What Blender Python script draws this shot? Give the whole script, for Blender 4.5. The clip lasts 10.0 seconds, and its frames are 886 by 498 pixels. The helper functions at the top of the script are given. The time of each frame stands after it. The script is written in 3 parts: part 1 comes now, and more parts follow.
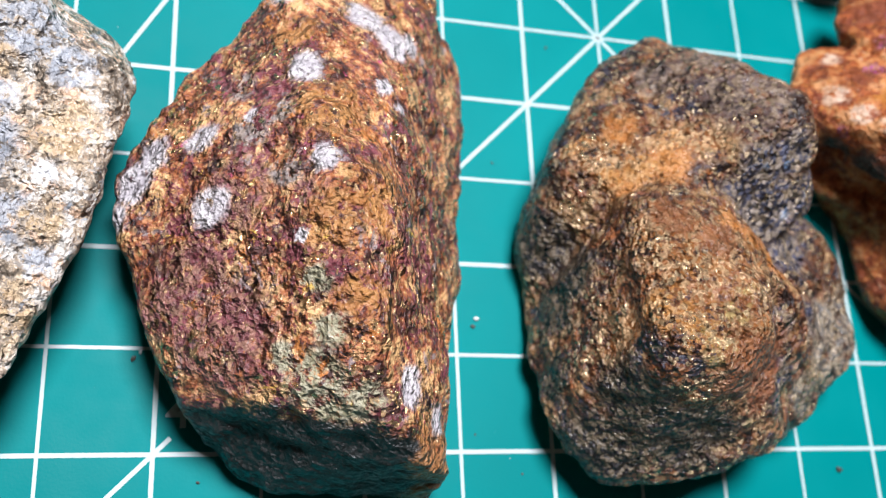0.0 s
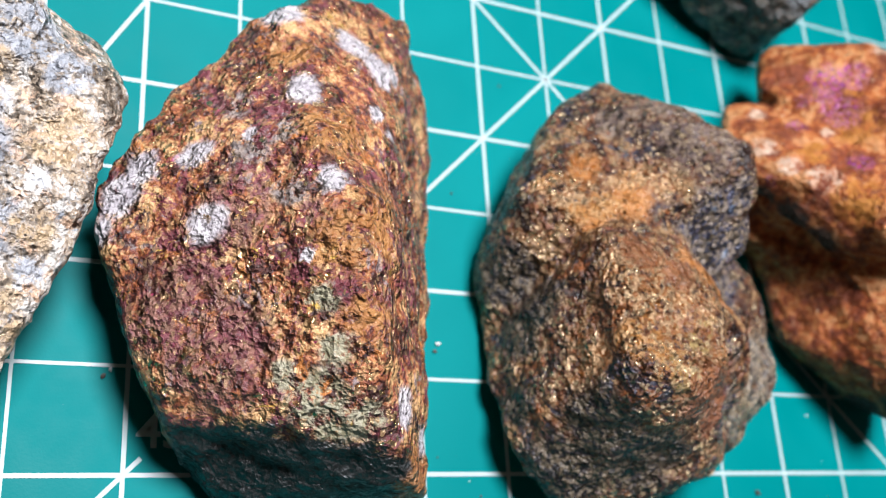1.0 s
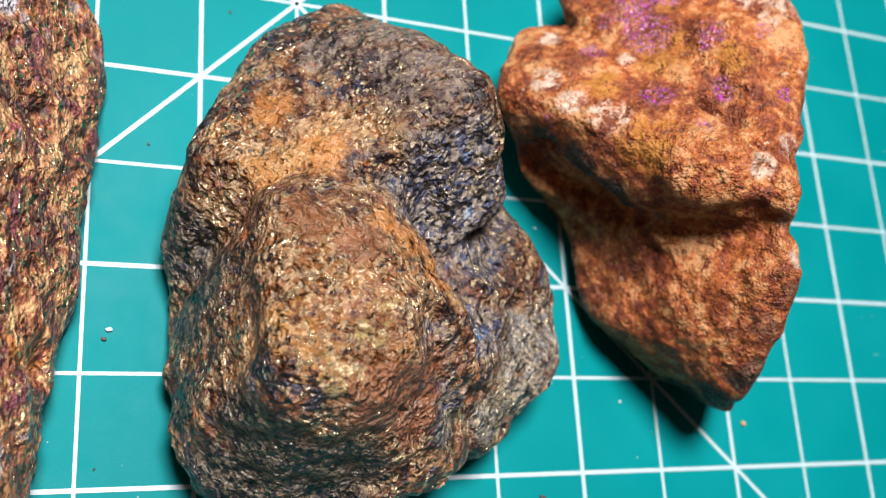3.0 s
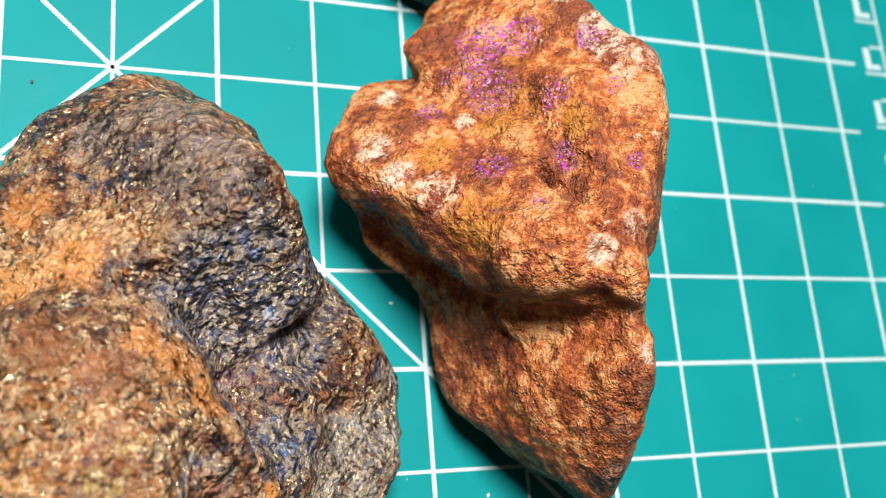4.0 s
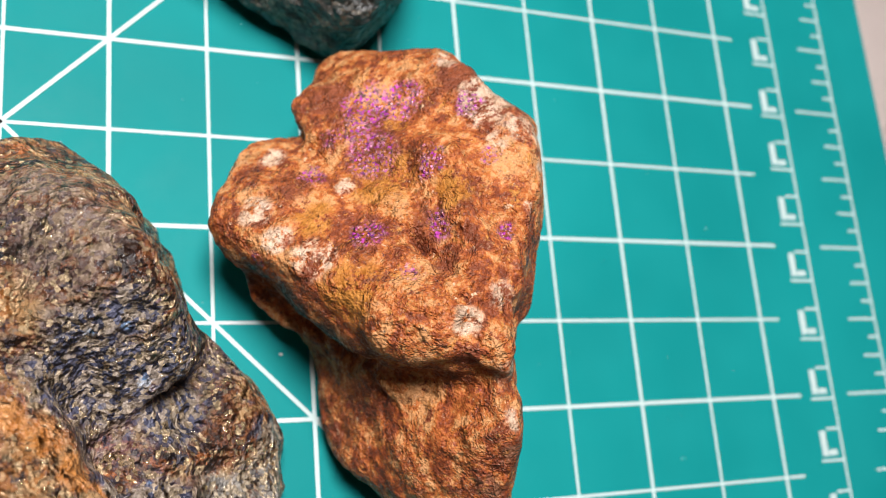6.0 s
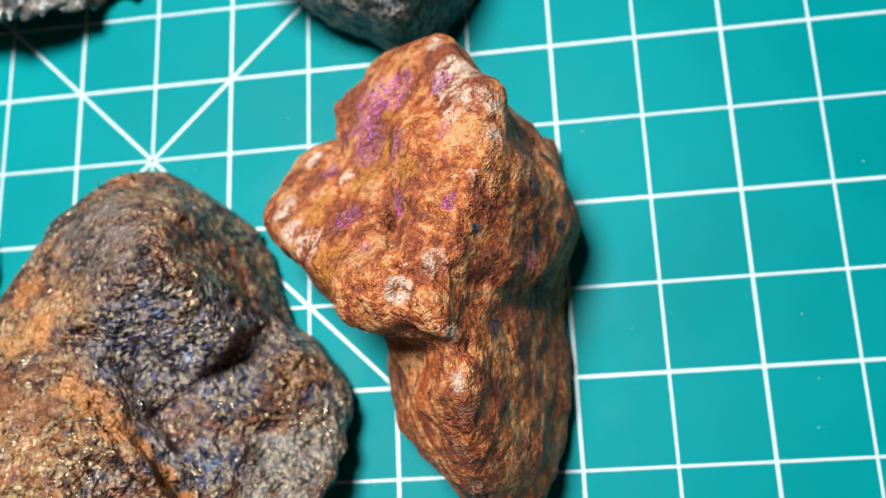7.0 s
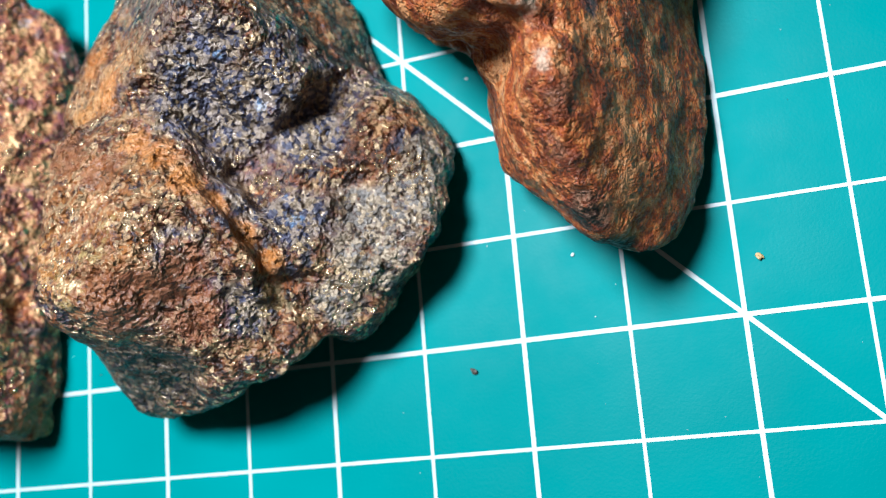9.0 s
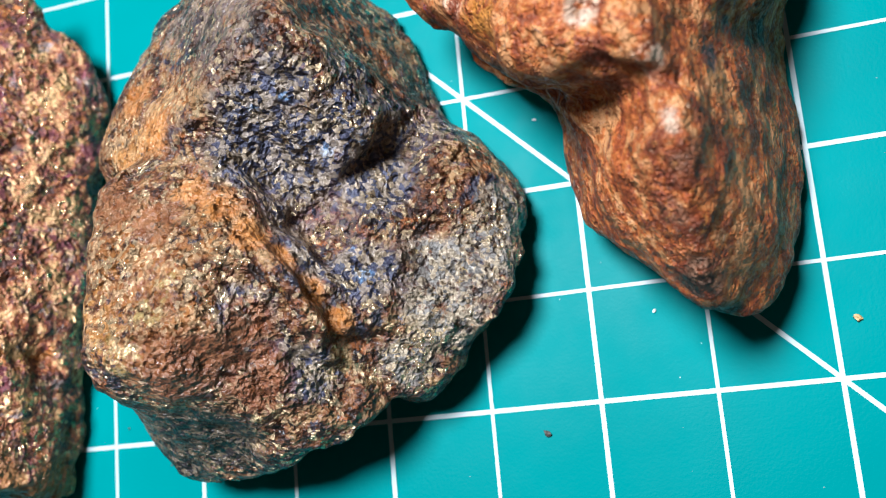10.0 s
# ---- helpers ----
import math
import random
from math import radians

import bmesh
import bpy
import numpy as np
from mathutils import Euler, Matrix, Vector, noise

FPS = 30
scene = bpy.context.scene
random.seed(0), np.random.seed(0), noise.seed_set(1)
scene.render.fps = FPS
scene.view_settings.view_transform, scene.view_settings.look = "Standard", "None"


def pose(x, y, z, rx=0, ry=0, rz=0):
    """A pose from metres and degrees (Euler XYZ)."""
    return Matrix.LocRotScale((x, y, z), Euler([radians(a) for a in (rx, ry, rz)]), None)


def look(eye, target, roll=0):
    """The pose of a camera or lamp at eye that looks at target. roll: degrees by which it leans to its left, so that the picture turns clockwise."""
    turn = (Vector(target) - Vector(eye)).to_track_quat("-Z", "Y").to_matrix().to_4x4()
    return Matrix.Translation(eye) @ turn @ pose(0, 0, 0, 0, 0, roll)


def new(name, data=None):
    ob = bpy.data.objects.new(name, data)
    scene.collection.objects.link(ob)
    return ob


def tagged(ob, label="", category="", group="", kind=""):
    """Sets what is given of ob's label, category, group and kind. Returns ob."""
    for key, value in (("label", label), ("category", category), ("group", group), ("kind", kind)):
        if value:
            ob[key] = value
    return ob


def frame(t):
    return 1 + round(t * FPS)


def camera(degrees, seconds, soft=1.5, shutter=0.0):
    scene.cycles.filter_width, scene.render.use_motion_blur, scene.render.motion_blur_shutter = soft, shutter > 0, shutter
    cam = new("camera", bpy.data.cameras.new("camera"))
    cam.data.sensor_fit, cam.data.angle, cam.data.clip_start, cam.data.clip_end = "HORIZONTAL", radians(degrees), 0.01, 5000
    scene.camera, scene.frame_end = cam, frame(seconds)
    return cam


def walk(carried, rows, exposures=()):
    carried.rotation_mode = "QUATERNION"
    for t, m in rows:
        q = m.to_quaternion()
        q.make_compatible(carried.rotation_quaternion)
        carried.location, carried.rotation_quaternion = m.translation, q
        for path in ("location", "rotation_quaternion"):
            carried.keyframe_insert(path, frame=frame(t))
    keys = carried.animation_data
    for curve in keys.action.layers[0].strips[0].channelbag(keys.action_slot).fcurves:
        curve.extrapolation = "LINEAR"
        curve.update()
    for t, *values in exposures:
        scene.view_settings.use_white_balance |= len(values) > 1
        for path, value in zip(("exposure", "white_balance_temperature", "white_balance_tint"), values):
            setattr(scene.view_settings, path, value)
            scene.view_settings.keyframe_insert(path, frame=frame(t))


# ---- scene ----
cam = camera(49.50, 10.0, soft=1.1)
PATH = [
    (0.0, -0.06373, -0.07638, 0.11995, 18.48, -16.42, -2.35),
    (0.5, -0.07379, -0.07345, 0.10459, 20.15, -23.06, -3.45),
    (1.0, -0.08048, -0.07733, 0.11656, 20.82, -26.00, -3.53),
    (1.5, -0.08881, -0.07859, 0.12526, 21.05, -27.32, -3.24),
    (2.0, -0.08373, -0.07524, 0.12418, 20.05, -27.02, -2.20),
    (2.5, -0.05202, -0.07438, 0.11782, 17.84, -25.61, -1.84),
    (2.7, -0.04241, -0.07249, 0.11323, 17.69, -24.46, -2.50),
    (3.8, -0.00811, -0.06009, 0.11377, 17.11, -20.96, -4.54),
    (4.0, -0.00380, -0.05597, 0.11385, 17.09, -20.52, -4.69),
    (4.5, 0.00316, -0.04392, 0.10846, 16.10, -23.17, -5.48),
    (5.0, -0.00340, -0.03757, 0.10405, 16.68, -25.97, -6.38),
    (5.5, -0.00209, -0.03471, 0.11890, 16.66, -26.46, -6.10),
    (6.0, 0.00308, -0.04869, 0.12199, 16.24, -23.09, -5.08),
    (6.2, 0.01458, -0.05301, 0.13056, 16.28, -15.30, -3.95),
    (7.3, 0.08123, -0.05584, 0.13549, 14.26, 15.13, -3.03),
    (7.5, 0.09310, -0.05231, 0.13593, 12.44, 20.27, -3.53),
    (8.0, 0.10729, -0.05314, 0.12600, 12.05, 26.26, -2.89),
    (8.5, 0.09702, -0.06565, 0.11751, 11.61, 26.18, -3.12),
    (9.0, 0.06828, -0.07475, 0.11060, 9.72, 20.48, -5.02),
    (9.5, 0.05863, -0.06671, 0.11043, 8.63, 18.29, -5.55),
    (10.0, 0.05346, -0.06565, 0.10947, 9.41, 17.32, -5.19),
]
cam.data.dof.use_dof, cam.data.dof.focus_distance, cam.data.dof.aperture_fstop = True, 0.1, 28.0
EXPOSURES = [
    (0.0, -0.38, 6200, 12), (2.7, -0.34, 6250, 12), (3.8, -0.15, 6700, 10), (5.0, -0.15, 6700, 10), (6.2, -0.35, 6800, 12), (7.3, -0.3, 6000, 8), (8.5, -0.15, 5900, 8), (10.0, -0.08, 5900, 8)]
walk(cam, [(t, pose(*row)) for t, *row in PATH], EXPOSURES)

# ---- light ----
world = bpy.data.worlds.new("room")
scene.world = world
world.use_nodes = True
world.node_tree.nodes["Background"].inputs[0].default_value = (1.0, 0.9, 0.78, 1)
world.node_tree.nodes["Background"].inputs[1].default_value = 0.07


def lamp(name, eye, target, size, watts, colour):
    data = bpy.data.lights.new(name, "AREA")
    data.shape, data.size, data.energy, data.color = "DISK", size, watts, colour
    ob = new(name, data)
    ob.matrix_world = look(eye, target)
    return ob


lamp("desk_lamp_light", (-0.035, 0.07, 0.42), (0.0, -0.03, 0.0), 0.14, 7.0, (0.96, 0.98, 1.0))


# ---- materials ----
def material(name, rough=0.6, metal=0.0):
    m = bpy.data.materials.new(name)
    m.use_nodes = True
    b = m.node_tree.nodes["Principled BSDF"]
    b.inputs["Roughness"].default_value, b.inputs["Metallic"].default_value = rough, metal
    return m, m.node_tree, b


class Graph:
    """Short hands for building a node tree."""

    def __init__(self, tree):
        self.tree = tree
        self.place = self.node("ShaderNodeTexCoord").outputs["Object"]

    def node(self, kind):
        return self.tree.nodes.new(kind)

    def link(self, a, b):
        self.tree.links.new(a, b)

    def put(self, socket, value):
        if isinstance(value, bpy.types.NodeSocket):
            self.link(value, socket)
        elif isinstance(value, tuple) and len(value) == 3 and socket.type == "RGBA":
            socket.default_value = (*value, 1)
        else:
            socket.default_value = value

    def noise(self, scale, detail=4.0, rough=0.6, warp=0.0, where=None):
        n = self.node("ShaderNodeTexNoise")
        self.put(n.inputs["Vector"], where or self.place)
        n.inputs["Scale"].default_value, n.inputs["Detail"].default_value = scale, detail
        n.inputs["Roughness"].default_value, n.inputs["Distortion"].default_value = rough, warp
        return n.outputs["Fac"]

    def shifted(self, x, y, z):
        n = self.node("ShaderNodeVectorMath")
        self.link(self.place, n.inputs[0])
        n.inputs[1].default_value = (x, y, z)
        return n.outputs[0]

    def cells(self, scale, out="Distance", rand=1.0, where=None):
        n = self.node("ShaderNodeTexVoronoi")
        self.put(n.inputs["Vector"], where or self.place)
        n.inputs["Scale"].default_value, n.inputs["Randomness"].default_value = scale, rand
        return n.outputs[out]

    def step(self, value, low, high, a=0.0, b=1.0):
        n = self.node("ShaderNodeMapRange")
        n.interpolation_type = "SMOOTHSTEP"
        for k, v in enumerate((value, low, high, a, b)):
            self.put(n.inputs[k], v)
        return n.outputs[0]

    def math(self, kind, a, b=0.0):
        n = self.node("ShaderNodeMath")
        n.operation = kind
        self.put(n.inputs[0], a), self.put(n.inputs[1], b)
        return n.outputs[0]

    def mix(self, fac, a, b):
        n = self.node("ShaderNodeMix")
        n.data_type = "RGBA"
        self.put(n.inputs[0], fac), self.put(n.inputs[6], a), self.put(n.inputs[7], b)
        return n.outputs[2]

    def bump(self, height, depth, strength=1.0):
        n = self.node("ShaderNodeBump")
        n.inputs["Distance"].default_value, n.inputs["Strength"].default_value = depth, strength
        self.link(height, n.inputs["Height"])
        return n.outputs["Normal"]


def ramp(g, value, *colours):
    n = g.node("ShaderNodeValToRGB")
    e = n.color_ramp.elements
    while len(e) < len(colours):
        e.new(0.5)
    for k, c in enumerate(colours):
        e[k].position, e[k].color = 0.12 + 0.76 * k / (len(colours) - 1), (*c, 1)
    g.link(value, n.inputs[0])
    return n.outputs[0]


def ore(name, base, colours, coats, size=0.8, glint=0.3, gold=(0.55, 0.36, 0.12), relief=1.0, speckle=0.8, rough=0.46, veins=(), gloss=0.7, tone=1.0):
    """A granular ore. colours: those of its grains; coats: (spots, first colour, second colour, cover, metal, flecks);
    a spot is a place and radius in mm, or a place, softness and direction: all that lies beyond that plane. base: the rock's origin in the world.
    veins: (colour, noise scale, threshold) of the mottles all over it; tone: how light the whole rock is."""
    m, tree, b = material(name, 0.6)
    g = Graph(tree)
    # a ragged copy of the place, so that every patch gets an uneven border
    n = g.node("ShaderNodeTexNoise")
    n.inputs["Scale"].default_value, n.inputs["Detail"].default_value, n.inputs["Roughness"].default_value = 260.0, 6.0, 0.75
    g.link(g.place, n.inputs["Vector"])
    off = g.node("ShaderNodeVectorMath")
    off.operation = "MULTIPLY_ADD"
    g.link(n.outputs["Color"], off.inputs[0])
    off.inputs[1].default_value = (0.0042,) * 3
    off.inputs[2].default_value = tuple(Vector(base) - Vector((0.0021,) * 3))
    at = g.node("ShaderNodeVectorMath")
    g.link(off.outputs[0], at.inputs[0]), g.link(g.place, at.inputs[1])
    ragged = at.outputs[0]

    def patch(spots):
        out = None
        for x, y, z, r, *way in spots:
            if way:
                d = g.node("ShaderNodeVectorMath")
                d.operation = "DOT_PRODUCT"
                g.link(ragged, d.inputs[0])
                d.inputs[1].default_value = way
                level = Vector(way).dot(Vector((x, y, z))) / 1000
                one = g.step(d.outputs["Value"], level - r * 1e-3, level + r * 1e-3)
                out = one if out is None else g.math("MAXIMUM", out, one)
                continue
            d = g.node("ShaderNodeVectorMath")
            d.operation = "DISTANCE"
            g.link(ragged, d.inputs[0])
            d.inputs[1].default_value = (x / 1000, y / 1000, z / 1000)
            one = g.step(d.outputs["Value"], r * 1.12e-3, r * 0.62e-3)
            out = one if out is None else g.math("MAXIMUM", out, one)
        return out

    def split(colour):
        s = g.node("ShaderNodeSeparateColor")
        g.link(colour, s.inputs[0])
        return s.outputs

    wobble = g.node("ShaderNodeVectorMath")
    wobble.operation = "MULTIPLY_ADD"
    n2 = g.node("ShaderNodeTexNoise")
    n2.inputs["Scale"].default_value, n2.inputs["Detail"].default_value = 1500.0, 3.0
    g.link(g.place, n2.inputs["Vector"])
    g.link(n2.outputs["Color"], wobble.inputs[0])
    wobble.inputs[1].default_value = (0.0007,) * 3
    g.link(g.place, wobble.inputs[2])
    where = wobble.outputs[0]
    coarse = split(g.cells(700.0 / size, "Color", where=where))
    fine = split(g.cells(1900.0 / size, "Color", where=where))
    wide = g.noise(190.0, 6.0, 0.68, 0.6)
    mid = g.noise(520.0, 6.0, 0.72)
    blotch = g.step(g.noise(430.0, 9.0, 0.76, 0.4, where=g.shifted(0.5, 0.9, 0.2)), 0.36, 0.64)
    value = g.math("ADD", g.math("MULTIPLY", coarse[0], 0.22 * speckle), g.math("MULTIPLY", fine[0], 0.22 * speckle))
    value = g.math("ADD", value, g.math("MULTIPLY", g.step(wide, 0.3, 0.7), 0.56 - 0.26 * speckle))
    value = g.math("ADD", value, g.math("MULTIPLY", g.step(mid, 0.3, 0.7), 0.44 - 0.18 * speckle))
    c = ramp(g, g.step(value, 0.2, 0.8), *colours)
    for k, (colour, scale, low) in enumerate(veins):
        n = g.noise(scale, 9.0, 0.74, 0.5, where=g.shifted(0.31 * (k + 1), 0.17 * k, 0.23))
        hue = g.mix(fine[2], tuple(v * 0.78 for v in colour), tuple(min(1.0, v * 1.25) for v in colour))
        c = g.mix(g.step(n, low, low + 0.05), c, hue)
    zone = g.step(g.noise(150.0, 4.0, 0.6, where=g.shifted(0.7, 0.4, 0.1)), 0.36, 0.62)
    shine = g.math("MULTIPLY", g.math("MULTIPLY", g.step(fine[1], 0.76, 0.82), glint), g.step(zone, 0.0, 1.0, 0.25, 1.25))
    for spots, first, second, cover, metal, *fleck in coats:
        fleck = fleck[0] if fleck else 0.2
        mask = patch(spots)
        hue = g.mix(g.math("ADD", g.math("MULTIPLY", fine[2], fleck), g.math("MULTIPLY", blotch, 1.0 - fleck)), first, second)
        hold = g.step(g.math("ADD", g.math("MULTIPLY", fine[0], fleck), g.math("MULTIPLY", g.step(mid, 0.3, 0.7), 1.0 - fleck)), 0.78 - cover, 1.12 - cover)
        mask = g.math("MULTIPLY", mask, hold)
        c = g.mix(mask, c, hue)
        if 0 < metal < 0.2:
            shine = g.math("MULTIPLY", shine, g.math("SUBTRACT", 1.0, g.math("MULTIPLY", mask, 0.85)))
        if metal:
            shine = g.math("MAXIMUM", shine, g.math("MULTIPLY", g.math("MULTIPLY", mask, g.step(fine[1], 0.35, 0.5)), metal))
        else:
            shine = g.math("MULTIPLY", shine, g.math("SUBTRACT", 1.0, mask))
    # dust and dark pits of the finest grain
    pits = g.step(g.noise(1200.0, 6.0, 0.75, where=where), 0.46, 0.36)
    c = g.mix(g.math("MULTIPLY", pits, 0.6), c, tuple(v * 0.3 for v in colours[0]))
    b.inputs["Specular IOR Level"].default_value = gloss
    c = g.mix(1.0 - tone, c, (0.0, 0.0, 0.0))
    c = g.mix(g.math("MULTIPLY", shine, 0.6), c, gold)
    g.put(b.inputs["Base Color"], c)
    g.put(b.inputs["Metallic"], g.math("MULTIPLY", shine, 0.95))
    g.put(b.inputs["Roughness"], g.math("MAXIMUM", 0.12, g.math("SUBTRACT", g.step(fine[2], 0.0, 1.0, rough - 0.16, rough + 0.18), g.math("MULTIPLY", shine, 0.26))))
    # shallow chips with sharp rims at three sizes, over a soft swell
    chip = g.node("ShaderNodeVectorMath")
    chip.operation = "MULTIPLY_ADD"
    n3 = g.node("ShaderNodeTexNoise")
    n3.inputs["Scale"].default_value, n3.inputs["Detail"].default_value, n3.inputs["Roughness"].default_value = 500.0, 3.0, 0.55
    g.link(g.place, n3.inputs["Vector"])
    g.link(n3.outputs["Color"], chip.inputs[0])
    chip.inputs[1].default_value = (0.0018,) * 3
    g.link(g.place, chip.inputs[2])
    chipped = chip.outputs[0]
    rise = g.math("ADD", g.math("MULTIPLY", g.cells(330.0, where=chipped), 1.1), g.math("MULTIPLY", g.cells(720.0, where=chipped), 1.0))
    rise = g.math("ADD", rise, g.math("MULTIPLY", g.cells(1700.0 / size, where=chipped), 0.55))
    rise = g.math("ADD", rise, g.math("MULTIPLY", mid, 0.8))
    # every grain faces its own way and so catches the lamp by itself
    tilt = g.node("ShaderNodeVectorMath")
    tilt.operation = "MULTIPLY_ADD"
    g.link(g.cells(1900.0 / size, "Color", where=where), tilt.inputs[0])
    tilt.inputs[1].default_value = (2.0,) * 3
    tilt.inputs[2].default_value = (-1.0,) * 3
    lean = g.node("ShaderNodeVectorMath")
    lean.operation = "SCALE"
    g.link(tilt.outputs[0], lean.inputs[0])
    g.put(lean.inputs["Scale"], g.step(shine, 0.0, 0.3, 0.17, 0.5))
    own = g.node("ShaderNodeVectorMath")
    g.link(lean.outputs[0], own.inputs[0]), g.link(g.node("ShaderNodeNewGeometry").outputs["Normal"], own.inputs[1])
    unit = g.node("ShaderNodeVectorMath")
    unit.operation = "NORMALIZE"
    g.link(own.outputs[0], unit.inputs[0])
    rise = g.math("MULTIPLY", rise, g.step(zone, 0.0, 1.0, 0.55, 1.2))
    bent = g.bump(rise, 0.0007 * relief)
    g.link(unit.outputs[0], bent.node.inputs["Normal"])
    g.put(b.inputs["Normal"], bent)
    return m


BROWN_SPOTS = dict(
    WHITE=[(-49, -23, 23, 2.4), (-41, -13, 19, 3.1), (-38, -16, 19, 3.0), (-35, -15, 17, 2.0), (-48, -36, 28, 2.0), (-59, -39, 19, 2.6), (-60, -30, 17, 2.4), (-65, -31, 13, 2.8), (-55, -29, 21, 1.1), (-40, -24, 22, 1.3), (-50, -10, 18, 3.1), (-67, -34, 12, 3.3), (-68, -38, 10, 2.2), (-37, -59, 22, 2.5), (-33, -62, 17, 2.2), (-50, -44, 26, 0.9), (-38, -26, 21, 1.0), (-33, -30, 16, 1.1)],
    CREAM=[(-48, -49, 26, 2.0), (-47, -54, 26, 2.2), (-48, -59, 23, 4.0), (-51, -56, 22, 2.0), (-43, -61, 24, 3.3), (-46, -62, 22, 2.7)],
    RUST=[(-42, -40, 27, 5.1), (-46, -29, 26, 4.9), (-44, -51, 28, 3.2), (-50, -17, 21, 3.0), (-41, -52, 27, 2.7), (-36, -65, 19, 3.2), (-47, -43, 28, 3.9)],
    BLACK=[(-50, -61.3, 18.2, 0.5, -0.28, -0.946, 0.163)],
    RUST2=[(-33, -66, 14, 4.2), (-32, -67, 6, 4.5), (-36, -66, 18, 2.2), (-61, -60, 6, 2.0)],
    GREY=[(-55, -31, 22, 2.8), (-51, -36, 25, 2.7), (-56, -24, 19, 2.5), (-52, -29, 24, 2.1), (-48, -24, 24, 1.4)],
    PLUM=[(-57, -53, 18, 7.4), (-60, -47, 17, 5.5), (-56, -38, 21, 4.8), (-49, -40, 27, 2.7), (-63, -49, 13, 4.2)],
)
GOLD_SPOTS = dict(
    TAWNY=[(-2, -46, 27, 6.5), (-7, -42, 25, 5.5), (2, -53, 28, 5.5), (-6, -50, 27, 5.5), (-10, -29, 19, 4.5), (0, -28, 23, 4.5), (-12, -52, 20, 4.5), (-3, -60, 23, 3.5), (5, -44, 24, 4.0)],
    OCHRE=[(-7, -31, 21, 2.8), (-10, -32, 19, 2.0), (-3, -27, 22, 2.3), (-6, -54, 29, 3.0), (-9, -51, 27, 3.3), (-13, -27, 17, 1.8)],
    # black mineral on the west edge; shade of the unlit south end painted in
    BLACK=[(-16, -38, 9, 5.6), (-15, -46, 10, 4.5), (-14, -43, 13, 4.4), (-10, -60, 19, 5.9), (-11, -65, 11, 7.0), (-2, -64, 17, 6.9), (-16, -56, 9, 3.5), (-15, -42, 17, 3.5), (-13, -37, 18, 2.4)],
    CLAY=[(-1, -56, 28, 3.7), (-6, -39, 26, 3.5), (-1, -42, 26, 2.9), (-0, -51, 28, 2.5)],
    GREY=[(7, -22, 26, 6.4), (4, -17, 22, 5.9), (9, -30, 25, 4.9), (22, -49, 13, 5.4), (-2, -17, 19, 3.7)],
    BLUE=[(11, -35, 19, 6.4), (9, -32, 24, 4.7), (17, -33, 20, 3.9), (13, -41, 19, 5.5), (17, -40, 5, 6.1), (6, -35, 21, 4.4), (17, -48, 16, 4.3), (21, -33, 15, 4.8), (19, -28, 20, 4.3), (18, -37, 14, 5.7), (23, -33, 7, 4.7), (13, -29, 25, 3.9), (13, -47, 20, 3.8), (7, -52, 24, 3.4), (11, -58, 18, 3.9), (8, -57, 21, 3.1)],
    SKY=[(15, -39, 18, 1.3), (9, -31, 24, 0.9), (20, -54, 14, 0.8), (18, -34, 18, 1.0), (13, -30, 24, 0.7), (16, -45, 17, 1.4), (16, -41, 17, 1.0), (17, -48, 16, 1.2), (9, -31, 25, 0.6), (15, -35, 18, 1.0), (17, -43, 17, 0.7)],
    RUST=[(5, -41, 24, 2.5), (8, -44, 24, 2.2), (10, -47, 22, 2.3), (12, -50, 20, 2.4), (14, -53, 17, 2.0), (2, -39, 24, 2.2), (-4, -31, 23, 3.5), (-9, -33, 20, 2.7), (-8, -25, 19, 2.7)],
    STEEL=[(28, -47, 10, 4.9), (24, -53, 11, 4.9), (31, -42, 8, 3.8), (19, -57, 10, 3.7), (23, -47, 12, 3.1)],
    BRASS=[(-1, -51, 28, 2.6), (-4, -55, 29, 2.9), (1, -49, 28, 1.7), (12, -52, 19, 2.1), (13, -57, 16, 2.4), (6, -62, 19, 1.0), (10, -50, 22, 1.4)],
    CLAY2=[(6, -58, 21, 4.5), (7, -53, 23.5, 3.0), (0, -58, 25, 3.5), (3, -56, 25, 4.4), (-0, -59, 25, 2.9), (6, -54, 24, 2.3)],
)
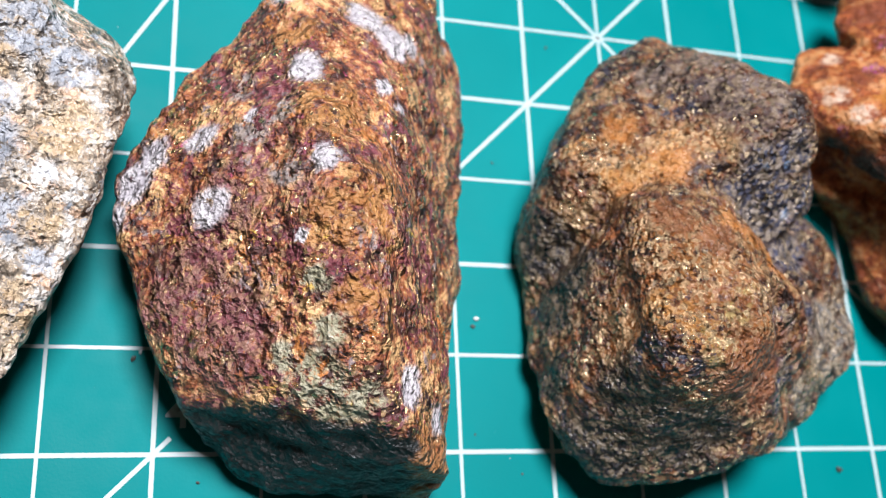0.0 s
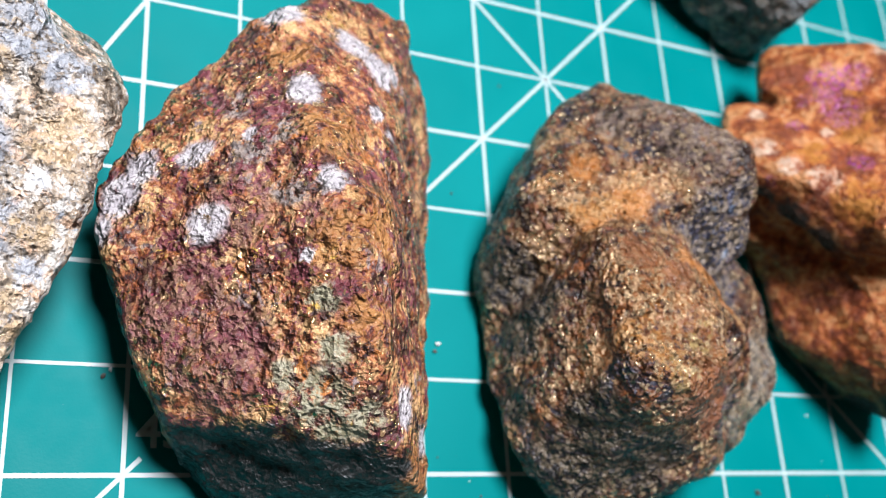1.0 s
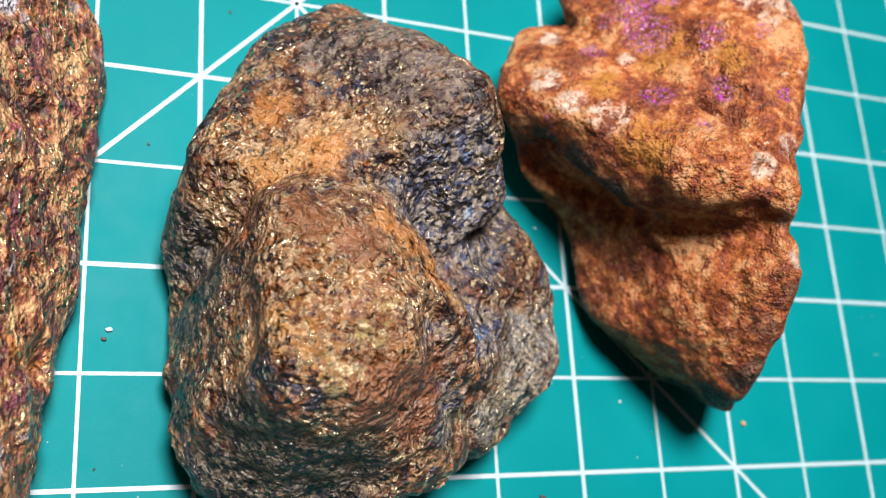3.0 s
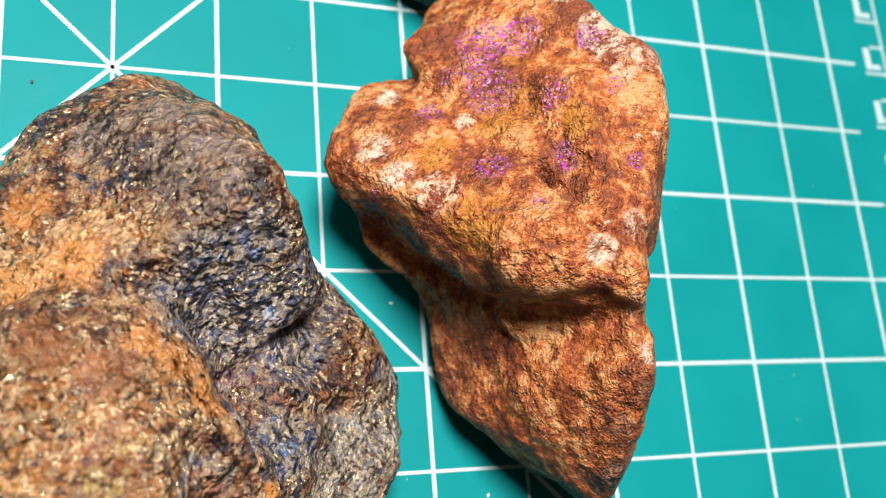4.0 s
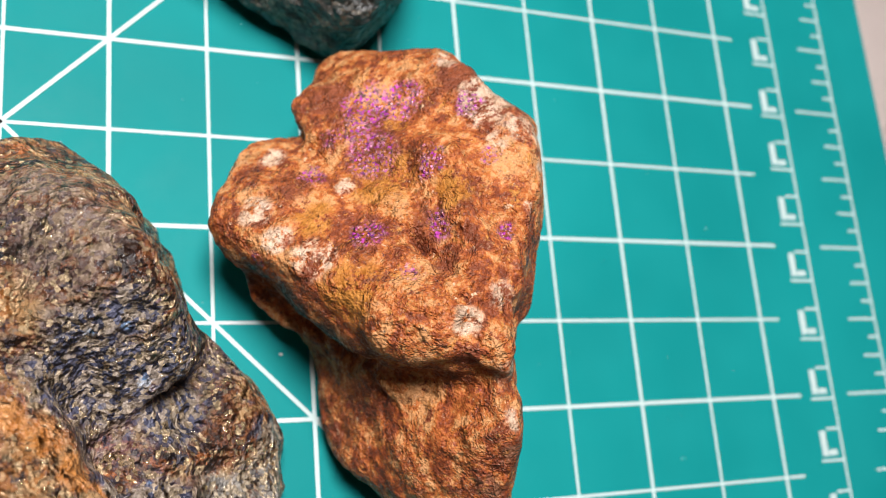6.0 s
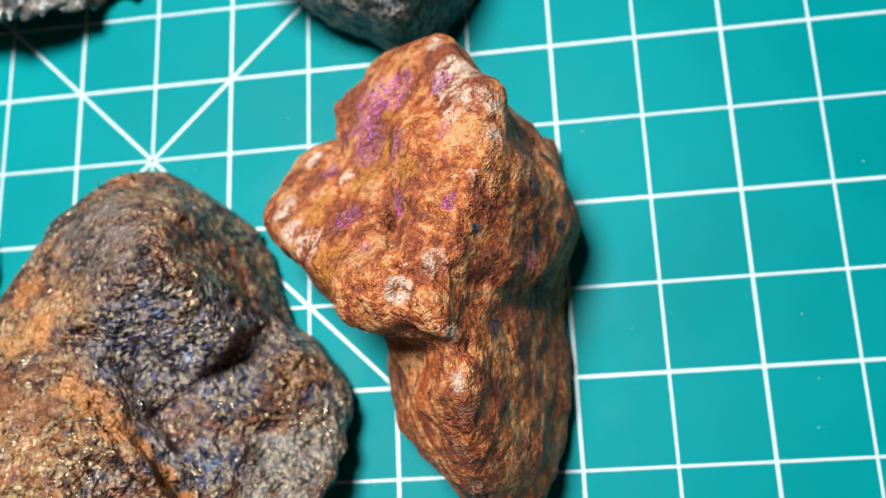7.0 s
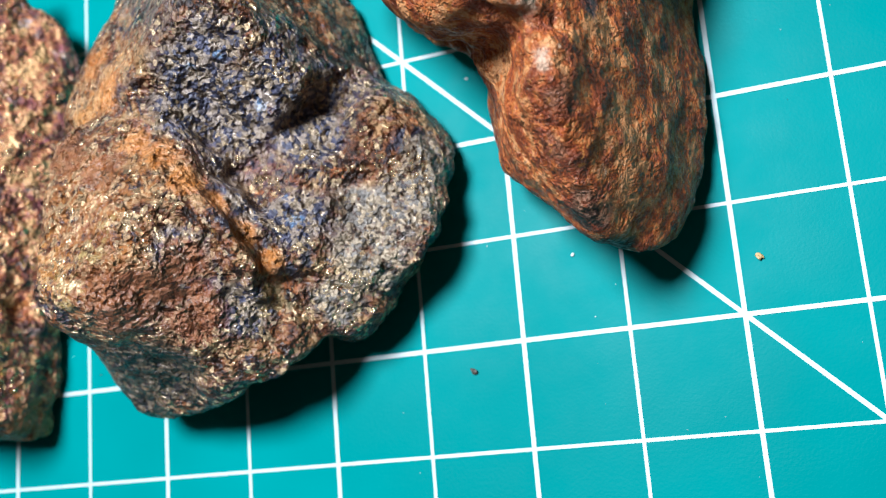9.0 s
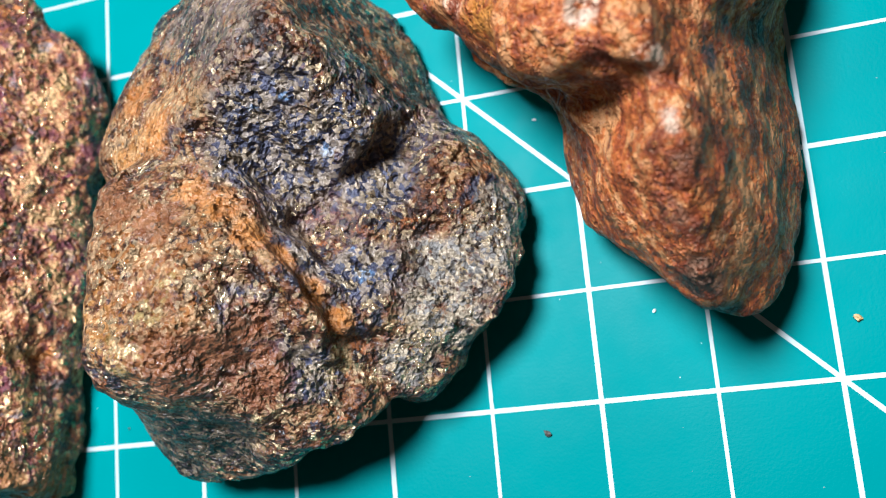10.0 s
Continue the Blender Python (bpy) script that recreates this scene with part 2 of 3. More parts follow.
RED_SPOTS = dict(
    VIOLET=[(46, -20, 29, 2.4), (51, -13, 31, 1.8), (34, -12, 19, 1.8), (28, -21, 18, 1.4), (41, -26, 30, 1.4), (51, -22, 33, 1.2), (59, -26, 22, 1.6), (40, -3, 22, 3.6), (40, -10, 23, 3.2), (44, -3, 24, 2.7), (43, -18, 22, 2.9), (38, -21, 26, 2.2), (37, -7, 19, 1.8), (50, -5, 29, 1.8), (39, -6, 21, 2.4), (45, -13, 29, 2.2)],
    PALE=[(52, -7, 30, 2.9), (52, -11, 31, 1.9), (27, -16, 18, 2.5), (32, -23, 24, 2.7), (29, -20, 21, 2.0), (30, -8, 15, 1.8), (37, -14, 22, 1.4), (49, 2, 26, 1.6), (51, -3, 29, 1.8)],
    OXBLOOD=[(50, -1, 27, 3.3), (45, -20, 28, 3.3), (37, -1, 18, 3.1), (31, -13, 19, 2.9), (46, -25, 30, 2.7)],
    AMBER=[(41, -14, 24, 4.6), (35, -27, 27, 4.2), (46, -17, 31, 2.7), (33, -18, 22, 2.8), (43, -6, 24, 1.8)],
    DARK=[(54, -25, 32, 1.0), (56, -31, 22, 1.1), (61, -24, 21, 1.9), (60, -28, 11, 2.0), (61, -18, 25, 1.7), (64, -15, 11, 2.2), (54, -35, 25, 1.5), (55, -25, 28, 1.5), (63, -21, 17, 1.2), (59, -31, 16, 1.0), (62, -12, 18, 1.3), (58, -22, 25, 0.9), (60, -35, 12, 1.1)],
    PALE2=[(56, -4, 27, 2.6), (57, -9, 28, 2.2), (56, -14, 31, 1.8), (52, -5, 30, 3.6), (55, -10, 31, 2.8), (49, -29, 33, 2.0), (50, -38, 33, 2.4), (51, -42, 32, 1.7), (45, -32, 34, 1.9), (54, -19, 34, 0.9)],
    OLIVE=[(52, -45, 29, 2.0), (50, -49, 26, 1.7)],
    # dark mineral at the south tip, plus shade of the overhangs painted in
    DARK_AND_SHADE=[(52, -53, 6, 4.1), (51, -56, 13, 3.9), (48, -50, 3, 3.1), (51, -54, 19, 2.5), (45, -47, 2, 2.2), (31, -27, 17, 3.3), (35, -31, 18, 3.3), (28, -23, 15, 2.5)],
    OLIVE2=[(51, -53, 21, 1.8), (49, -53, 18, 1.3), (53, -54, 19, 1.3)],
)
DARK_SPOTS = dict(
    STEEL=[(41, 17, 19, 3.9), (43, 14, 18, 2.9), (33, 16, 3, 1.5)],
    RUST=[(47, 15, 17, 3.6), (46, 18, 20, 2.9), (31, 20, 19, 2.4), (39, 22, 22, 3.5), (27, 20, 17, 2.1)],
)
PALE_SPOTS = dict(
    GREY=[(-78, -20, 20, 4.3), (-82, -33, 19, 4.1), (-79, -41, 17, 3.4), (-85, -26, 21, 3.4), (-74, -24, 19, 2.8), (-76, -45, 16, 2.0), (-83, -45, 17, 2.7), (-81, -28, 20, 2.5)],
    WHITE=[(-76, -36, 18, 1.6), (-86, -18, 23, 4.2), (-77, -47, 16, 0.7)],
    TAN=[(-80, -51, 16, 5.3), (-81, -24, 20, 2.1), (-74, -31, 18, 4.2), (-76, -41, 17, 2.7)],
)
CRYSTAL_SPOTS = dict(
    RUST=[(-7, 30, 5, 5.4), (-9, 32, 7, 4.4)],
)


def brown_ore(o):
    s = BROWN_SPOTS
    return ore("brown_ore", o, [(0.08, 0.03, 0.024), (0.24, 0.07, 0.045), (0.4, 0.125, 0.045), (0.5, 0.2, 0.09), (0.74, 0.42, 0.18)], [
        (s["PLUM"], (0.09, 0.03, 0.034), (0.32, 0.11, 0.11), 0.5, 0.15),
        (s["GREY"], (0.16, 0.12, 0.11), (0.42, 0.34, 0.32), 0.45, 0.1),
        (s["RUST"], (0.3, 0.1, 0.03), (0.54, 0.24, 0.07), 0.55, 0.1),
        (s["CREAM"], (0.34, 0.3, 0.17), (0.56, 0.5, 0.36), 0.5, 0.0),
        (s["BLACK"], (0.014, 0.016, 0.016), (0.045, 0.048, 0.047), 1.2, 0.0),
        (s["RUST2"], (0.3, 0.1, 0.03), (0.54, 0.24, 0.09), 0.7, 0.1),
        (s["WHITE"], (0.46, 0.4, 0.43), (0.84, 0.76, 0.76), 0.82, 0.0),
    ], size=1.0, glint=0.8, gold=(1.0, 0.66, 0.34), rough=0.46, gloss=0.35, relief=1.0, speckle=0.35, tone=0.68, veins=[
        ((0.2, 0.05, 0.06), 130.0, 0.52), ((0.5, 0.17, 0.04), 170.0, 0.57), ((0.3, 0.22, 0.21), 210.0, 0.57), ((0.06, 0.03, 0.03), 300.0, 0.57),
        ((0.6, 0.36, 0.06), 260.0, 0.6), ((0.5, 0.42, 0.4), 420.0, 0.64), ((0.4, 0.05, 0.12), 520.0, 0.61), ((0.03, 0.018, 0.018), 700.0, 0.59), ((0.8, 0.56, 0.36), 900.0, 0.655)])


def gold_ore(o):
    s = GOLD_SPOTS
    return ore("gold_ore", o, [(0.03, 0.014, 0.01), (0.12, 0.042, 0.022), (0.23, 0.08, 0.03), (0.3, 0.13, 0.055), (0.45, 0.25, 0.11)], [
        (s["TAWNY"], (0.28, 0.09, 0.022), (0.44, 0.18, 0.05), 0.6, 0.4),
        (s["GREY"], (0.07, 0.035, 0.03), (0.23, 0.155, 0.13), 0.55, 0.15),
        (s["BLACK"], (0.012, 0.01, 0.013), (0.05, 0.036, 0.036), 0.9, 0.15),
        (s["BLUE"], (0.012, 0.012, 0.022), (0.12, 0.12, 0.195), 1.05, 0.3),
        (s["STEEL"], (0.08, 0.075, 0.075), (0.42, 0.37, 0.32), 0.6, 0.35),
        (s["CLAY"], (0.18, 0.055, 0.02), (0.38, 0.135, 0.045), 0.72, 0.05),
        (s["CLAY2"], (0.2, 0.06, 0.026), (0.38, 0.13, 0.05), 0.72, 0.05),
        (s["RUST"], (0.42, 0.13, 0.025), (0.7, 0.28, 0.07), 0.85, 0.1),
        (s["OCHRE"], (0.46, 0.17, 0.035), (0.72, 0.35, 0.11), 0.5, 0.2, 0.4),
        (s["BRASS"], (0.26, 0.14, 0.04), (0.6, 0.42, 0.16), 0.4, 0.7),
        (s["SKY"], (0.06, 0.14, 0.32), (0.24, 0.4, 0.62), 0.55, 0.2),
    ], size=1.0, glint=0.7, gold=(1.0, 0.74, 0.44), rough=0.42, gloss=0.4, relief=1.1, speckle=0.3, tone=0.53, veins=[
        ((0.045, 0.042, 0.066), 150.0, 0.55), ((0.42, 0.13, 0.035), 150.0, 0.57), ((0.1, 0.06, 0.065), 180.0, 0.6), ((0.018, 0.014, 0.016), 260.0, 0.58), ((0.5, 0.34, 0.12), 240.0, 0.63),
        ((0.36, 0.24, 0.16), 330.0, 0.63), ((0.3, 0.1, 0.05), 420.0, 0.6), ((0.8, 0.62, 0.42), 900.0, 0.64), ((0.012, 0.01, 0.012), 720.0, 0.59)])


def red_ore(o):
    s = RED_SPOTS
    return ore("red_ore", o, [(0.19, 0.04, 0.014), (0.31, 0.068, 0.018), (0.42, 0.105, 0.025), (0.5, 0.15, 0.036), (0.62, 0.28, 0.11)], [
        (s["AMBER"], (0.38, 0.11, 0.014), (0.58, 0.24, 0.05), 0.55, 0.0),
        (s["OXBLOOD"], (0.18, 0.042, 0.018), (0.32, 0.085, 0.035), 0.6, 0.0),
        (s["PALE"], (0.5, 0.28, 0.16), (0.8, 0.58, 0.44), 0.5, 0.0),
        (s["PALE2"], (0.42, 0.24, 0.14), (0.78, 0.58, 0.44), 0.54, 0.1),
        (s["DARK"], (0.012, 0.012, 0.018), (0.07, 0.05, 0.06), 0.72, 0.1),
        (s["OLIVE"], (0.1, 0.03, 0.014), (0.3, 0.11, 0.05), 0.5, 0.1),
        # near black: dark mineral, and the undercut's shade put into the colour
        (s["DARK_AND_SHADE"], (0.008, 0.007, 0.006), (0.04, 0.022, 0.016), 0.8, 0.1),
        (s["OLIVE2"], (0.08, 0.03, 0.016), (0.32, 0.15, 0.08), 0.5, 0.2),
        (s["VIOLET"], (0.02, 0.008, 0.07), (0.62, 0.06, 0.5), 0.36, 0.7, 0.85),
    ], size=0.55, glint=0.14, gold=(0.6, 0.36, 0.24), relief=0.55, speckle=0.45, rough=0.56, gloss=0.22, tone=0.66, veins=[((0.24, 0.06, 0.028), 300.0, 0.6), ((0.58, 0.24, 0.07), 360.0, 0.62), ((0.56, 0.22, 0.05), 620.0, 0.58), ((0.2, 0.042, 0.018), 420.0, 0.57), ((0.7, 0.46, 0.3), 900.0, 0.62), ((0.03, 0.015, 0.03), 900.0, 0.62), ((0.2, 0.02, 0.12), 760.0, 0.65), ((0.85, 0.56, 0.36), 1300.0, 0.64)])


def dark_ore(o):
    s = DARK_SPOTS
    return ore("dark_ore", o, [(0.008, 0.009, 0.009), (0.028, 0.028, 0.026), (0.06, 0.056, 0.048), (0.1, 0.08, 0.06), (0.22, 0.19, 0.15)], [
        (s["STEEL"], (0.05, 0.06, 0.07), (0.16, 0.17, 0.18), 0.6, 0.1),
        (s["RUST"], (0.1, 0.05, 0.025), (0.3, 0.16, 0.08), 0.45, 0.1),
    ], size=1.1, glint=0.2, gold=(0.5, 0.42, 0.3), relief=1.2, veins=[((0.22, 0.13, 0.07), 300.0, 0.6), ((0.3, 0.29, 0.27), 480.0, 0.63)])


def pale_ore(o):
    s = PALE_SPOTS
    return ore("pale_ore", o, [(0.1, 0.075, 0.055), (0.3, 0.23, 0.17), (0.46, 0.35, 0.25), (0.5, 0.45, 0.41), (0.68, 0.62, 0.56)], [
        (s["GREY"], (0.22, 0.23, 0.26), (0.46, 0.46, 0.5), 0.55, 0.1),
        (s["TAN"], (0.4, 0.26, 0.14), (0.62, 0.44, 0.26), 0.5, 0.2),
        (s["WHITE"], (0.6, 0.58, 0.58), (0.82, 0.8, 0.8), 0.6, 0.0),
    ], size=1.0, glint=0.45, gold=(0.8, 0.62, 0.46), speckle=0.8, tone=0.86, veins=[((0.6, 0.38, 0.25), 300.0, 0.54), ((0.34, 0.35, 0.38), 260.0, 0.57), ((0.7, 0.67, 0.64), 520.0, 0.66), ((0.12, 0.1, 0.08), 620.0, 0.66)])


def crystal_ore(o):
    s = CRYSTAL_SPOTS
    return ore("crystal_ore", o, [(0.012, 0.012, 0.01), (0.04, 0.04, 0.032), (0.2, 0.18, 0.14), (0.14, 0.08, 0.05), (0.72, 0.7, 0.64)], [
        (s["RUST"], (0.12, 0.045, 0.02), (0.3, 0.13, 0.07), 0.65, 0.0),
    ], size=2.2, glint=0.9, gold=(0.75, 0.72, 0.66), relief=1.6)


# ---- the cutting mat ----
CELL = 0.0127


def mat_vinyl():
    m, tree, b = material("green_vinyl", 0.42)
    g = Graph(tree)
    wide = g.step(g.noise(22.0, 3.0), 0.3, 0.7)
    c = g.mix(wide, (0.0, 0.138, 0.138), (0.001, 0.165, 0.165))
    scuff = g.step(g.noise(260.0, 6.0, 0.75), 0.66, 0.8)
    c = g.mix(g.math("MULTIPLY", scuff, 0.22), c, (0.08, 0.24, 0.23))
    b.inputs["Specular IOR Level"].default_value = 0.06
    g.put(b.inputs["Base Color"], c)
    g.put(b.inputs["Roughness"], g.step(g.noise(90.0, 4.0), 0.3, 0.7, 0.44, 0.58))
    g.put(b.inputs["Normal"], g.bump(g.noise(2600.0, 2.0), 0.00004, 0.5))
    return m


def print_ink():
    m, tree, b = material("white_print", 0.5)
    g = Graph(tree)
    worn = g.step(g.noise(1500.0, 4.0, 0.7), 0.55, 0.8)
    c = g.mix(g.noise(140.0), (0.3, 0.37, 0.365), (0.38, 0.44, 0.435))
    g.put(b.inputs["Base Color"], g.mix(g.math("MULTIPLY", worn, 0.45), c, (0.15, 0.36, 0.34)))
    return m


def cloth():
    m, tree, b = material("pale_cloth", 0.95)
    g = Graph(tree)
    c = g.mix(g.noise(60.0, 5.0), (0.52, 0.42, 0.39), (0.68, 0.57, 0.53))
    w = g.node("ShaderNodeTexWave")
    w.inputs["Scale"].default_value, w.inputs["Distortion"].default_value = 900.0, 3.0
    g.link(g.place, w.inputs["Vector"])
    g.put(b.inputs["Base Color"], g.mix(g.math("MULTIPLY", w.outputs["Fac"], 0.3), c, (0.4, 0.32, 0.3)))
    g.put(b.inputs["Normal"], g.bump(g.math("ADD", w.outputs["Fac"], g.noise(500.0, 4.0)), 0.0004))
    return m


VINYL, INK, CLOTH = mat_vinyl(), print_ink(), cloth()


def part(name, bm, mat, parent=None, label=""):
    me = bpy.data.meshes.new(name)
    bm.to_mesh(me)
    bm.free()
    me.materials.append(mat)
    ob = new(name, me)
    if parent:
        ob.parent = parent
    return tagged(ob, label)


def slab(x0, y0, x1, y1, z0, z1, bevel=0.0, corner=0.0):
    bm = bmesh.new()
    bmesh.ops.create_cube(bm, size=1.0, matrix=Matrix.Translation(((x0 + x1) / 2, (y0 + y1) / 2, (z0 + z1) / 2)) @ Matrix.Diagonal((x1 - x0, y1 - y0, z1 - z0, 1)))
    if corner:
        up = [e for e in bm.edges if abs(e.verts[0].co.z - e.verts[1].co.z) > 1e-6]
        bmesh.ops.bevel(bm, geom=up, offset=corner, segments=6, affect="EDGES", profile=0.5)
    if bevel:
        top = [e for e in bm.edges if min(v.co.z for v in e.verts) > z1 - 1e-7]
        bmesh.ops.bevel(bm, geom=top, offset=bevel, segments=2, affect="EDGES")
    return bm


table = part("table_cloth", slab(-2.0, -2.0, 2.0, 2.0, -0.012, -0.0022), CLOTH)
tagged(table, "pale pinkish woven cloth under the cutting mat", "tablecloth", kind="structure")

MAT_W, MAT_E, MAT_S, MAT_N = -11.9 * CELL, 11.9 * CELL, -9.0 * CELL, 9.0 * CELL
mat = part("cutting_mat", slab(MAT_W, MAT_S, MAT_E, MAT_N, -0.0022, 0.0, 0.0004, 0.006), VINYL)
tagged(mat, "green self-healing cutting mat with white printed half-inch grid", "cutting mat")
LIFT = 0.00006


def stripe(name, a, b, width, lift=LIFT, label=""):
    """A printed line between two places in cells."""
    bm = bmesh.new()
    p, q = Vector((a[0] * CELL, a[1] * CELL, 0)), Vector((b[0] * CELL, b[1] * CELL, 0))
    side = (q - p).normalized().cross(Vector((0, 0, 1))) * width / 2
    low, high = -0.00003, lift
    ring = [bm.verts.new(v + Vector((0, 0, z))) for z in (low, high) for v in (p - side, p + side, q + side, q - side)]
    bm.faces.new(ring[4:])
    for k in range(4):
        bm.faces.new((ring[k], ring[(k + 1) % 4], ring[4 + (k + 1) % 4], ring[4 + k]))
    bmesh.ops.recalc_face_normals(bm, faces=bm.faces)
    return part(name, bm, INK, mat, label)


WIDE, THIN, FINE = 0.00054, 0.00042, 0.0004
for i in range(-9, 10):
    stripe("grid_line", (i, -7.4), (i, 7.4), WIDE if i % 2 else THIN)
for j in range(-7, 8):
    reach = 9.45 if j % 2 else 9.3
    stripe("grid_line", (-reach, j), (reach, j), WIDE if j % 2 else THIN, LIFT + 0.00001)
for s in (1, -1):
    stripe("diagonal_line", (-4.0 if s > 0 else -4.85, -4.0 if s > 0 else 4.85), (4.0, 4.0 * s) if s > 0 else (7, -7), WIDE, LIFT + 0.00002)
stripe("diagonal_line", (-7, -7), (-4.85, -4.85), WIDE, LIFT + 0.00002)
stripe("diagonal_line", (-7.0, -3.46), (-3.0, 3.46), WIDE, LIFT + 0.00003)
for x in (10.0, 11.0):
    stripe("ruler_line", (x, -7.6), (x, 7.6), FINE)
for k in range(-60, 61):
    long = {0: 0.74, 4: 0.48, 2: 0.32, 6: 0.32}.get((k - 4) % 8, 0.18)
    stripe("inch_tick", (11.0 - long, k / 4), (11.0, k / 4), FINE, LIFT + 0.00001) if abs(k) <= 30 else None
for k in range(-9, 10):
    y = k * 0.01 / CELL + 0.1
    stripe("centimetre_tick", (9.62, y), (10.0, y), FINE, LIFT + 0.00001)
    stripe("centimetre_tick", (9.78, y + 0.4), (10.0, y + 0.4), FINE, LIFT + 0.00001)
    # numerals too soft to read stay plain bars
    stripe("numeral_bar", (9.7, y + 0.06), (9.7, y + 0.38), 0.0012, LIFT + 0.00002)
    stripe("numeral_bar", (9.76, y + 0.1), (9.9, y + 0.1), 0.0009, LIFT + 0.00003)


def lettering(text, x, y, size, turn=0.0):
    cu = bpy.data.curves.new("lettering", "FONT")
    cu.body, cu.size, cu.extrude, cu.offset = text, size, 0.00002, size * 0.012
    ob = new("printed_lettering", cu)
    bpy.context.view_layer.update()
    me = bpy.data.meshes.new_from_object(ob.evaluated_get(bpy.context.evaluated_depsgraph_get()))
    bpy.data.objects.remove(ob)
    me.materials.clear()
    me.materials.append(INK)
    ob = new("printed_lettering", me)
    ob.parent, ob.matrix_basis = mat, pose(x * CELL, y * CELL, LIFT + 0.00002, 0, 0, turn)
    return ob


lettering("A", 6.72, 3.16, 0.0105)
lettering("4", 7.33, 3.16, 0.0062)
lettering("45", -4.9, -4.75, 0.0058)


# ---- rock shapes: convex lobes, each a centre in mm and facets (azimuth, elevation, distance in mm) ----
PALE = dict(at=(-94, -36, 9), facets=[
    (52, 24, 28.6), (-9, -26, 22.3), (-9, -27, 18.4), (-31, -32, 18.1), (-40, 76, 11.8), (169, 16, 22), (-135, 11, 22.1),
    (127, 17, 24.1), (97, 26, 31.4), (-1, 80, 19.7), (88, 63, 27.1), (-50, 66, 22.6), (175, 37, 13.3), (-114, 33, 26.7),
    (-158, 15, 24.8), (65, 10, 34.5), (-93, 1, 34), (150, 1, 33.6), (97, -12, 42), (0, -90, 9),
])
BROWN = dict(at=(-48, -36, 11), facets=[
    (-159, -16, 20.9), (-7, 8, 20.6), (-90, 10, 32.6), (7, 31, 27.8), (158, 49, 13.7), (-168, 49, 13.5), (45, 64, 16.3),
    (8, 48, 20.1), (-121, 28, 23.8), (1, 38, 15.1), (49, -31, 34.2), (124, -58, 10.6), (-110, 61, 22.3), (125, 24, 24.1),
    (169, -15, 22.5), (66, 13, 42.8), (10, -2, 35.9), (-134, -2, 34.4), (98, -12, 39.7), (0, -90, 11),
])
GOLD_SOUTH = dict(at=(-2, -54, 12), facets=[
    (151, -6, 17.7), (-141, -60, 13.1), (119, -15, 17.5), (-140, 25, 12.6), (-67, -42, 12.4), (-92, 31, 12.5), (176, 18, 12.3),
    (-27, 45, 13.4), (102, 77, 16.8), (-81, 39, 18.5), (179, 29, 15.6), (25, -10, 21.6), (64, 3, 21.7), (34, 54, 17.6),
    (-121, 59, 17.4), (85, 58, 26.1), (-92, 31, 11.6), (76, 18, 20.3), (0, -90, 12),
])
GOLD_NORTH = dict(at=(2, -30, 12), facets=[
    (-49, 1, 16.8), (129, -20, 18.3), (143, -25, 17.9), (156, -4, 17.2), (-174, -9, 21), (-174, 45, 15.5), (53, 9, 21.9),
    (-157, 33, 16.5), (-72, 42, 10.7), (130, 53, 14.1), (148, 59, 12), (21, 15, 17.7), (-72, 18, 24), (-138, 62, 22.1),
    (78, 33, 19.5), (-56, 41, 20.1), (-105, 30, 33.2), (-108, 32, 10.1), (0, -90, 12),
])
GOLD_EAST = dict(at=(21, -46, 7), facets=[
    (-67, -60, 4.3), (7, -26, 20.4), (-1, 65, 5.9), (35, 16, 12.2), (-132, 15, 9.6), (180, 11, 20), (-138, 62, 18.4),
    (85, 54, 23.8), (-15, 67, 6.9), (113, -9, 13.4), (-86, 32, 9.9), (117, 24, 35.4), (5, 24, 10.7), (149, 30, 4.2),
    (65, 10, 26.1), (-84, 28, 12), (150, 1, 37.9), (-125, -8, 25), (0, -90, 7),
])
RED_NORTH = dict(at=(49, -10, 13), facets=[
    (83, 15, 17.4), (-26, 27, 18.4), (-176, 28, 15.6), (132, 36, 16), (42, -13, 10.3), (51, -17, 10.8), (-34, -3, 19.3),
    (167, -45, 12), (163, 54, 13.2), (14, 35, 16.6), (24, 16, 11.1), (108, 63, 19.3), (-90, 10, 30.2), (-139, 62, 29.9),
    (94, 59, 18.8), (-50, 45, 31), (-105, 29, 33.8), (-132, -23, 4.1), (0, -90, 13),
])
RED_WEST = dict(at=(33, -17, 11), facets=[
    (98, 19, 12.5), (65, 15, 11.7), (-141, 9, 8.4), (120, 0, 17.2), (166, -51, 5.7), (148, 53, 9.5), (128, 52, 9.1),
    (18, 1, 7.8), (-116, -20, 10.5), (1, 75, 28.9), (-142, 58, 23.1), (85, 54, 20), (-52, 46, 33.9), (32, 35, 23.4),
    (-107, 26, 22.2), (-17, 14, 26.1), (65, 10, 20.2), (-44, -3, 19.6), (0, -90, 11),
])
RED_SOUTH = dict(at=(54, -38, 11), facets=[
    (-13, -60, 13), (-34, -24, 14.6), (-132, -6, 14.8), (-23, 19, 9.1), (-1, 20, 6.1), (-1, 20, 6.6), (-46, 28, 13.6),
    (-113, -38, 15.3), (-174, -51, 16.5), (-144, 27, 15.2), (-177, 18, 13.1), (12, 38, 11.6), (-7, 60, 17.6), (93, 13, 31.4),
    (-1, 73, 26), (-133, 63, 24.7), (85, 54, 37.1), (170, 40, 31.8), (0, -90, 11),
])
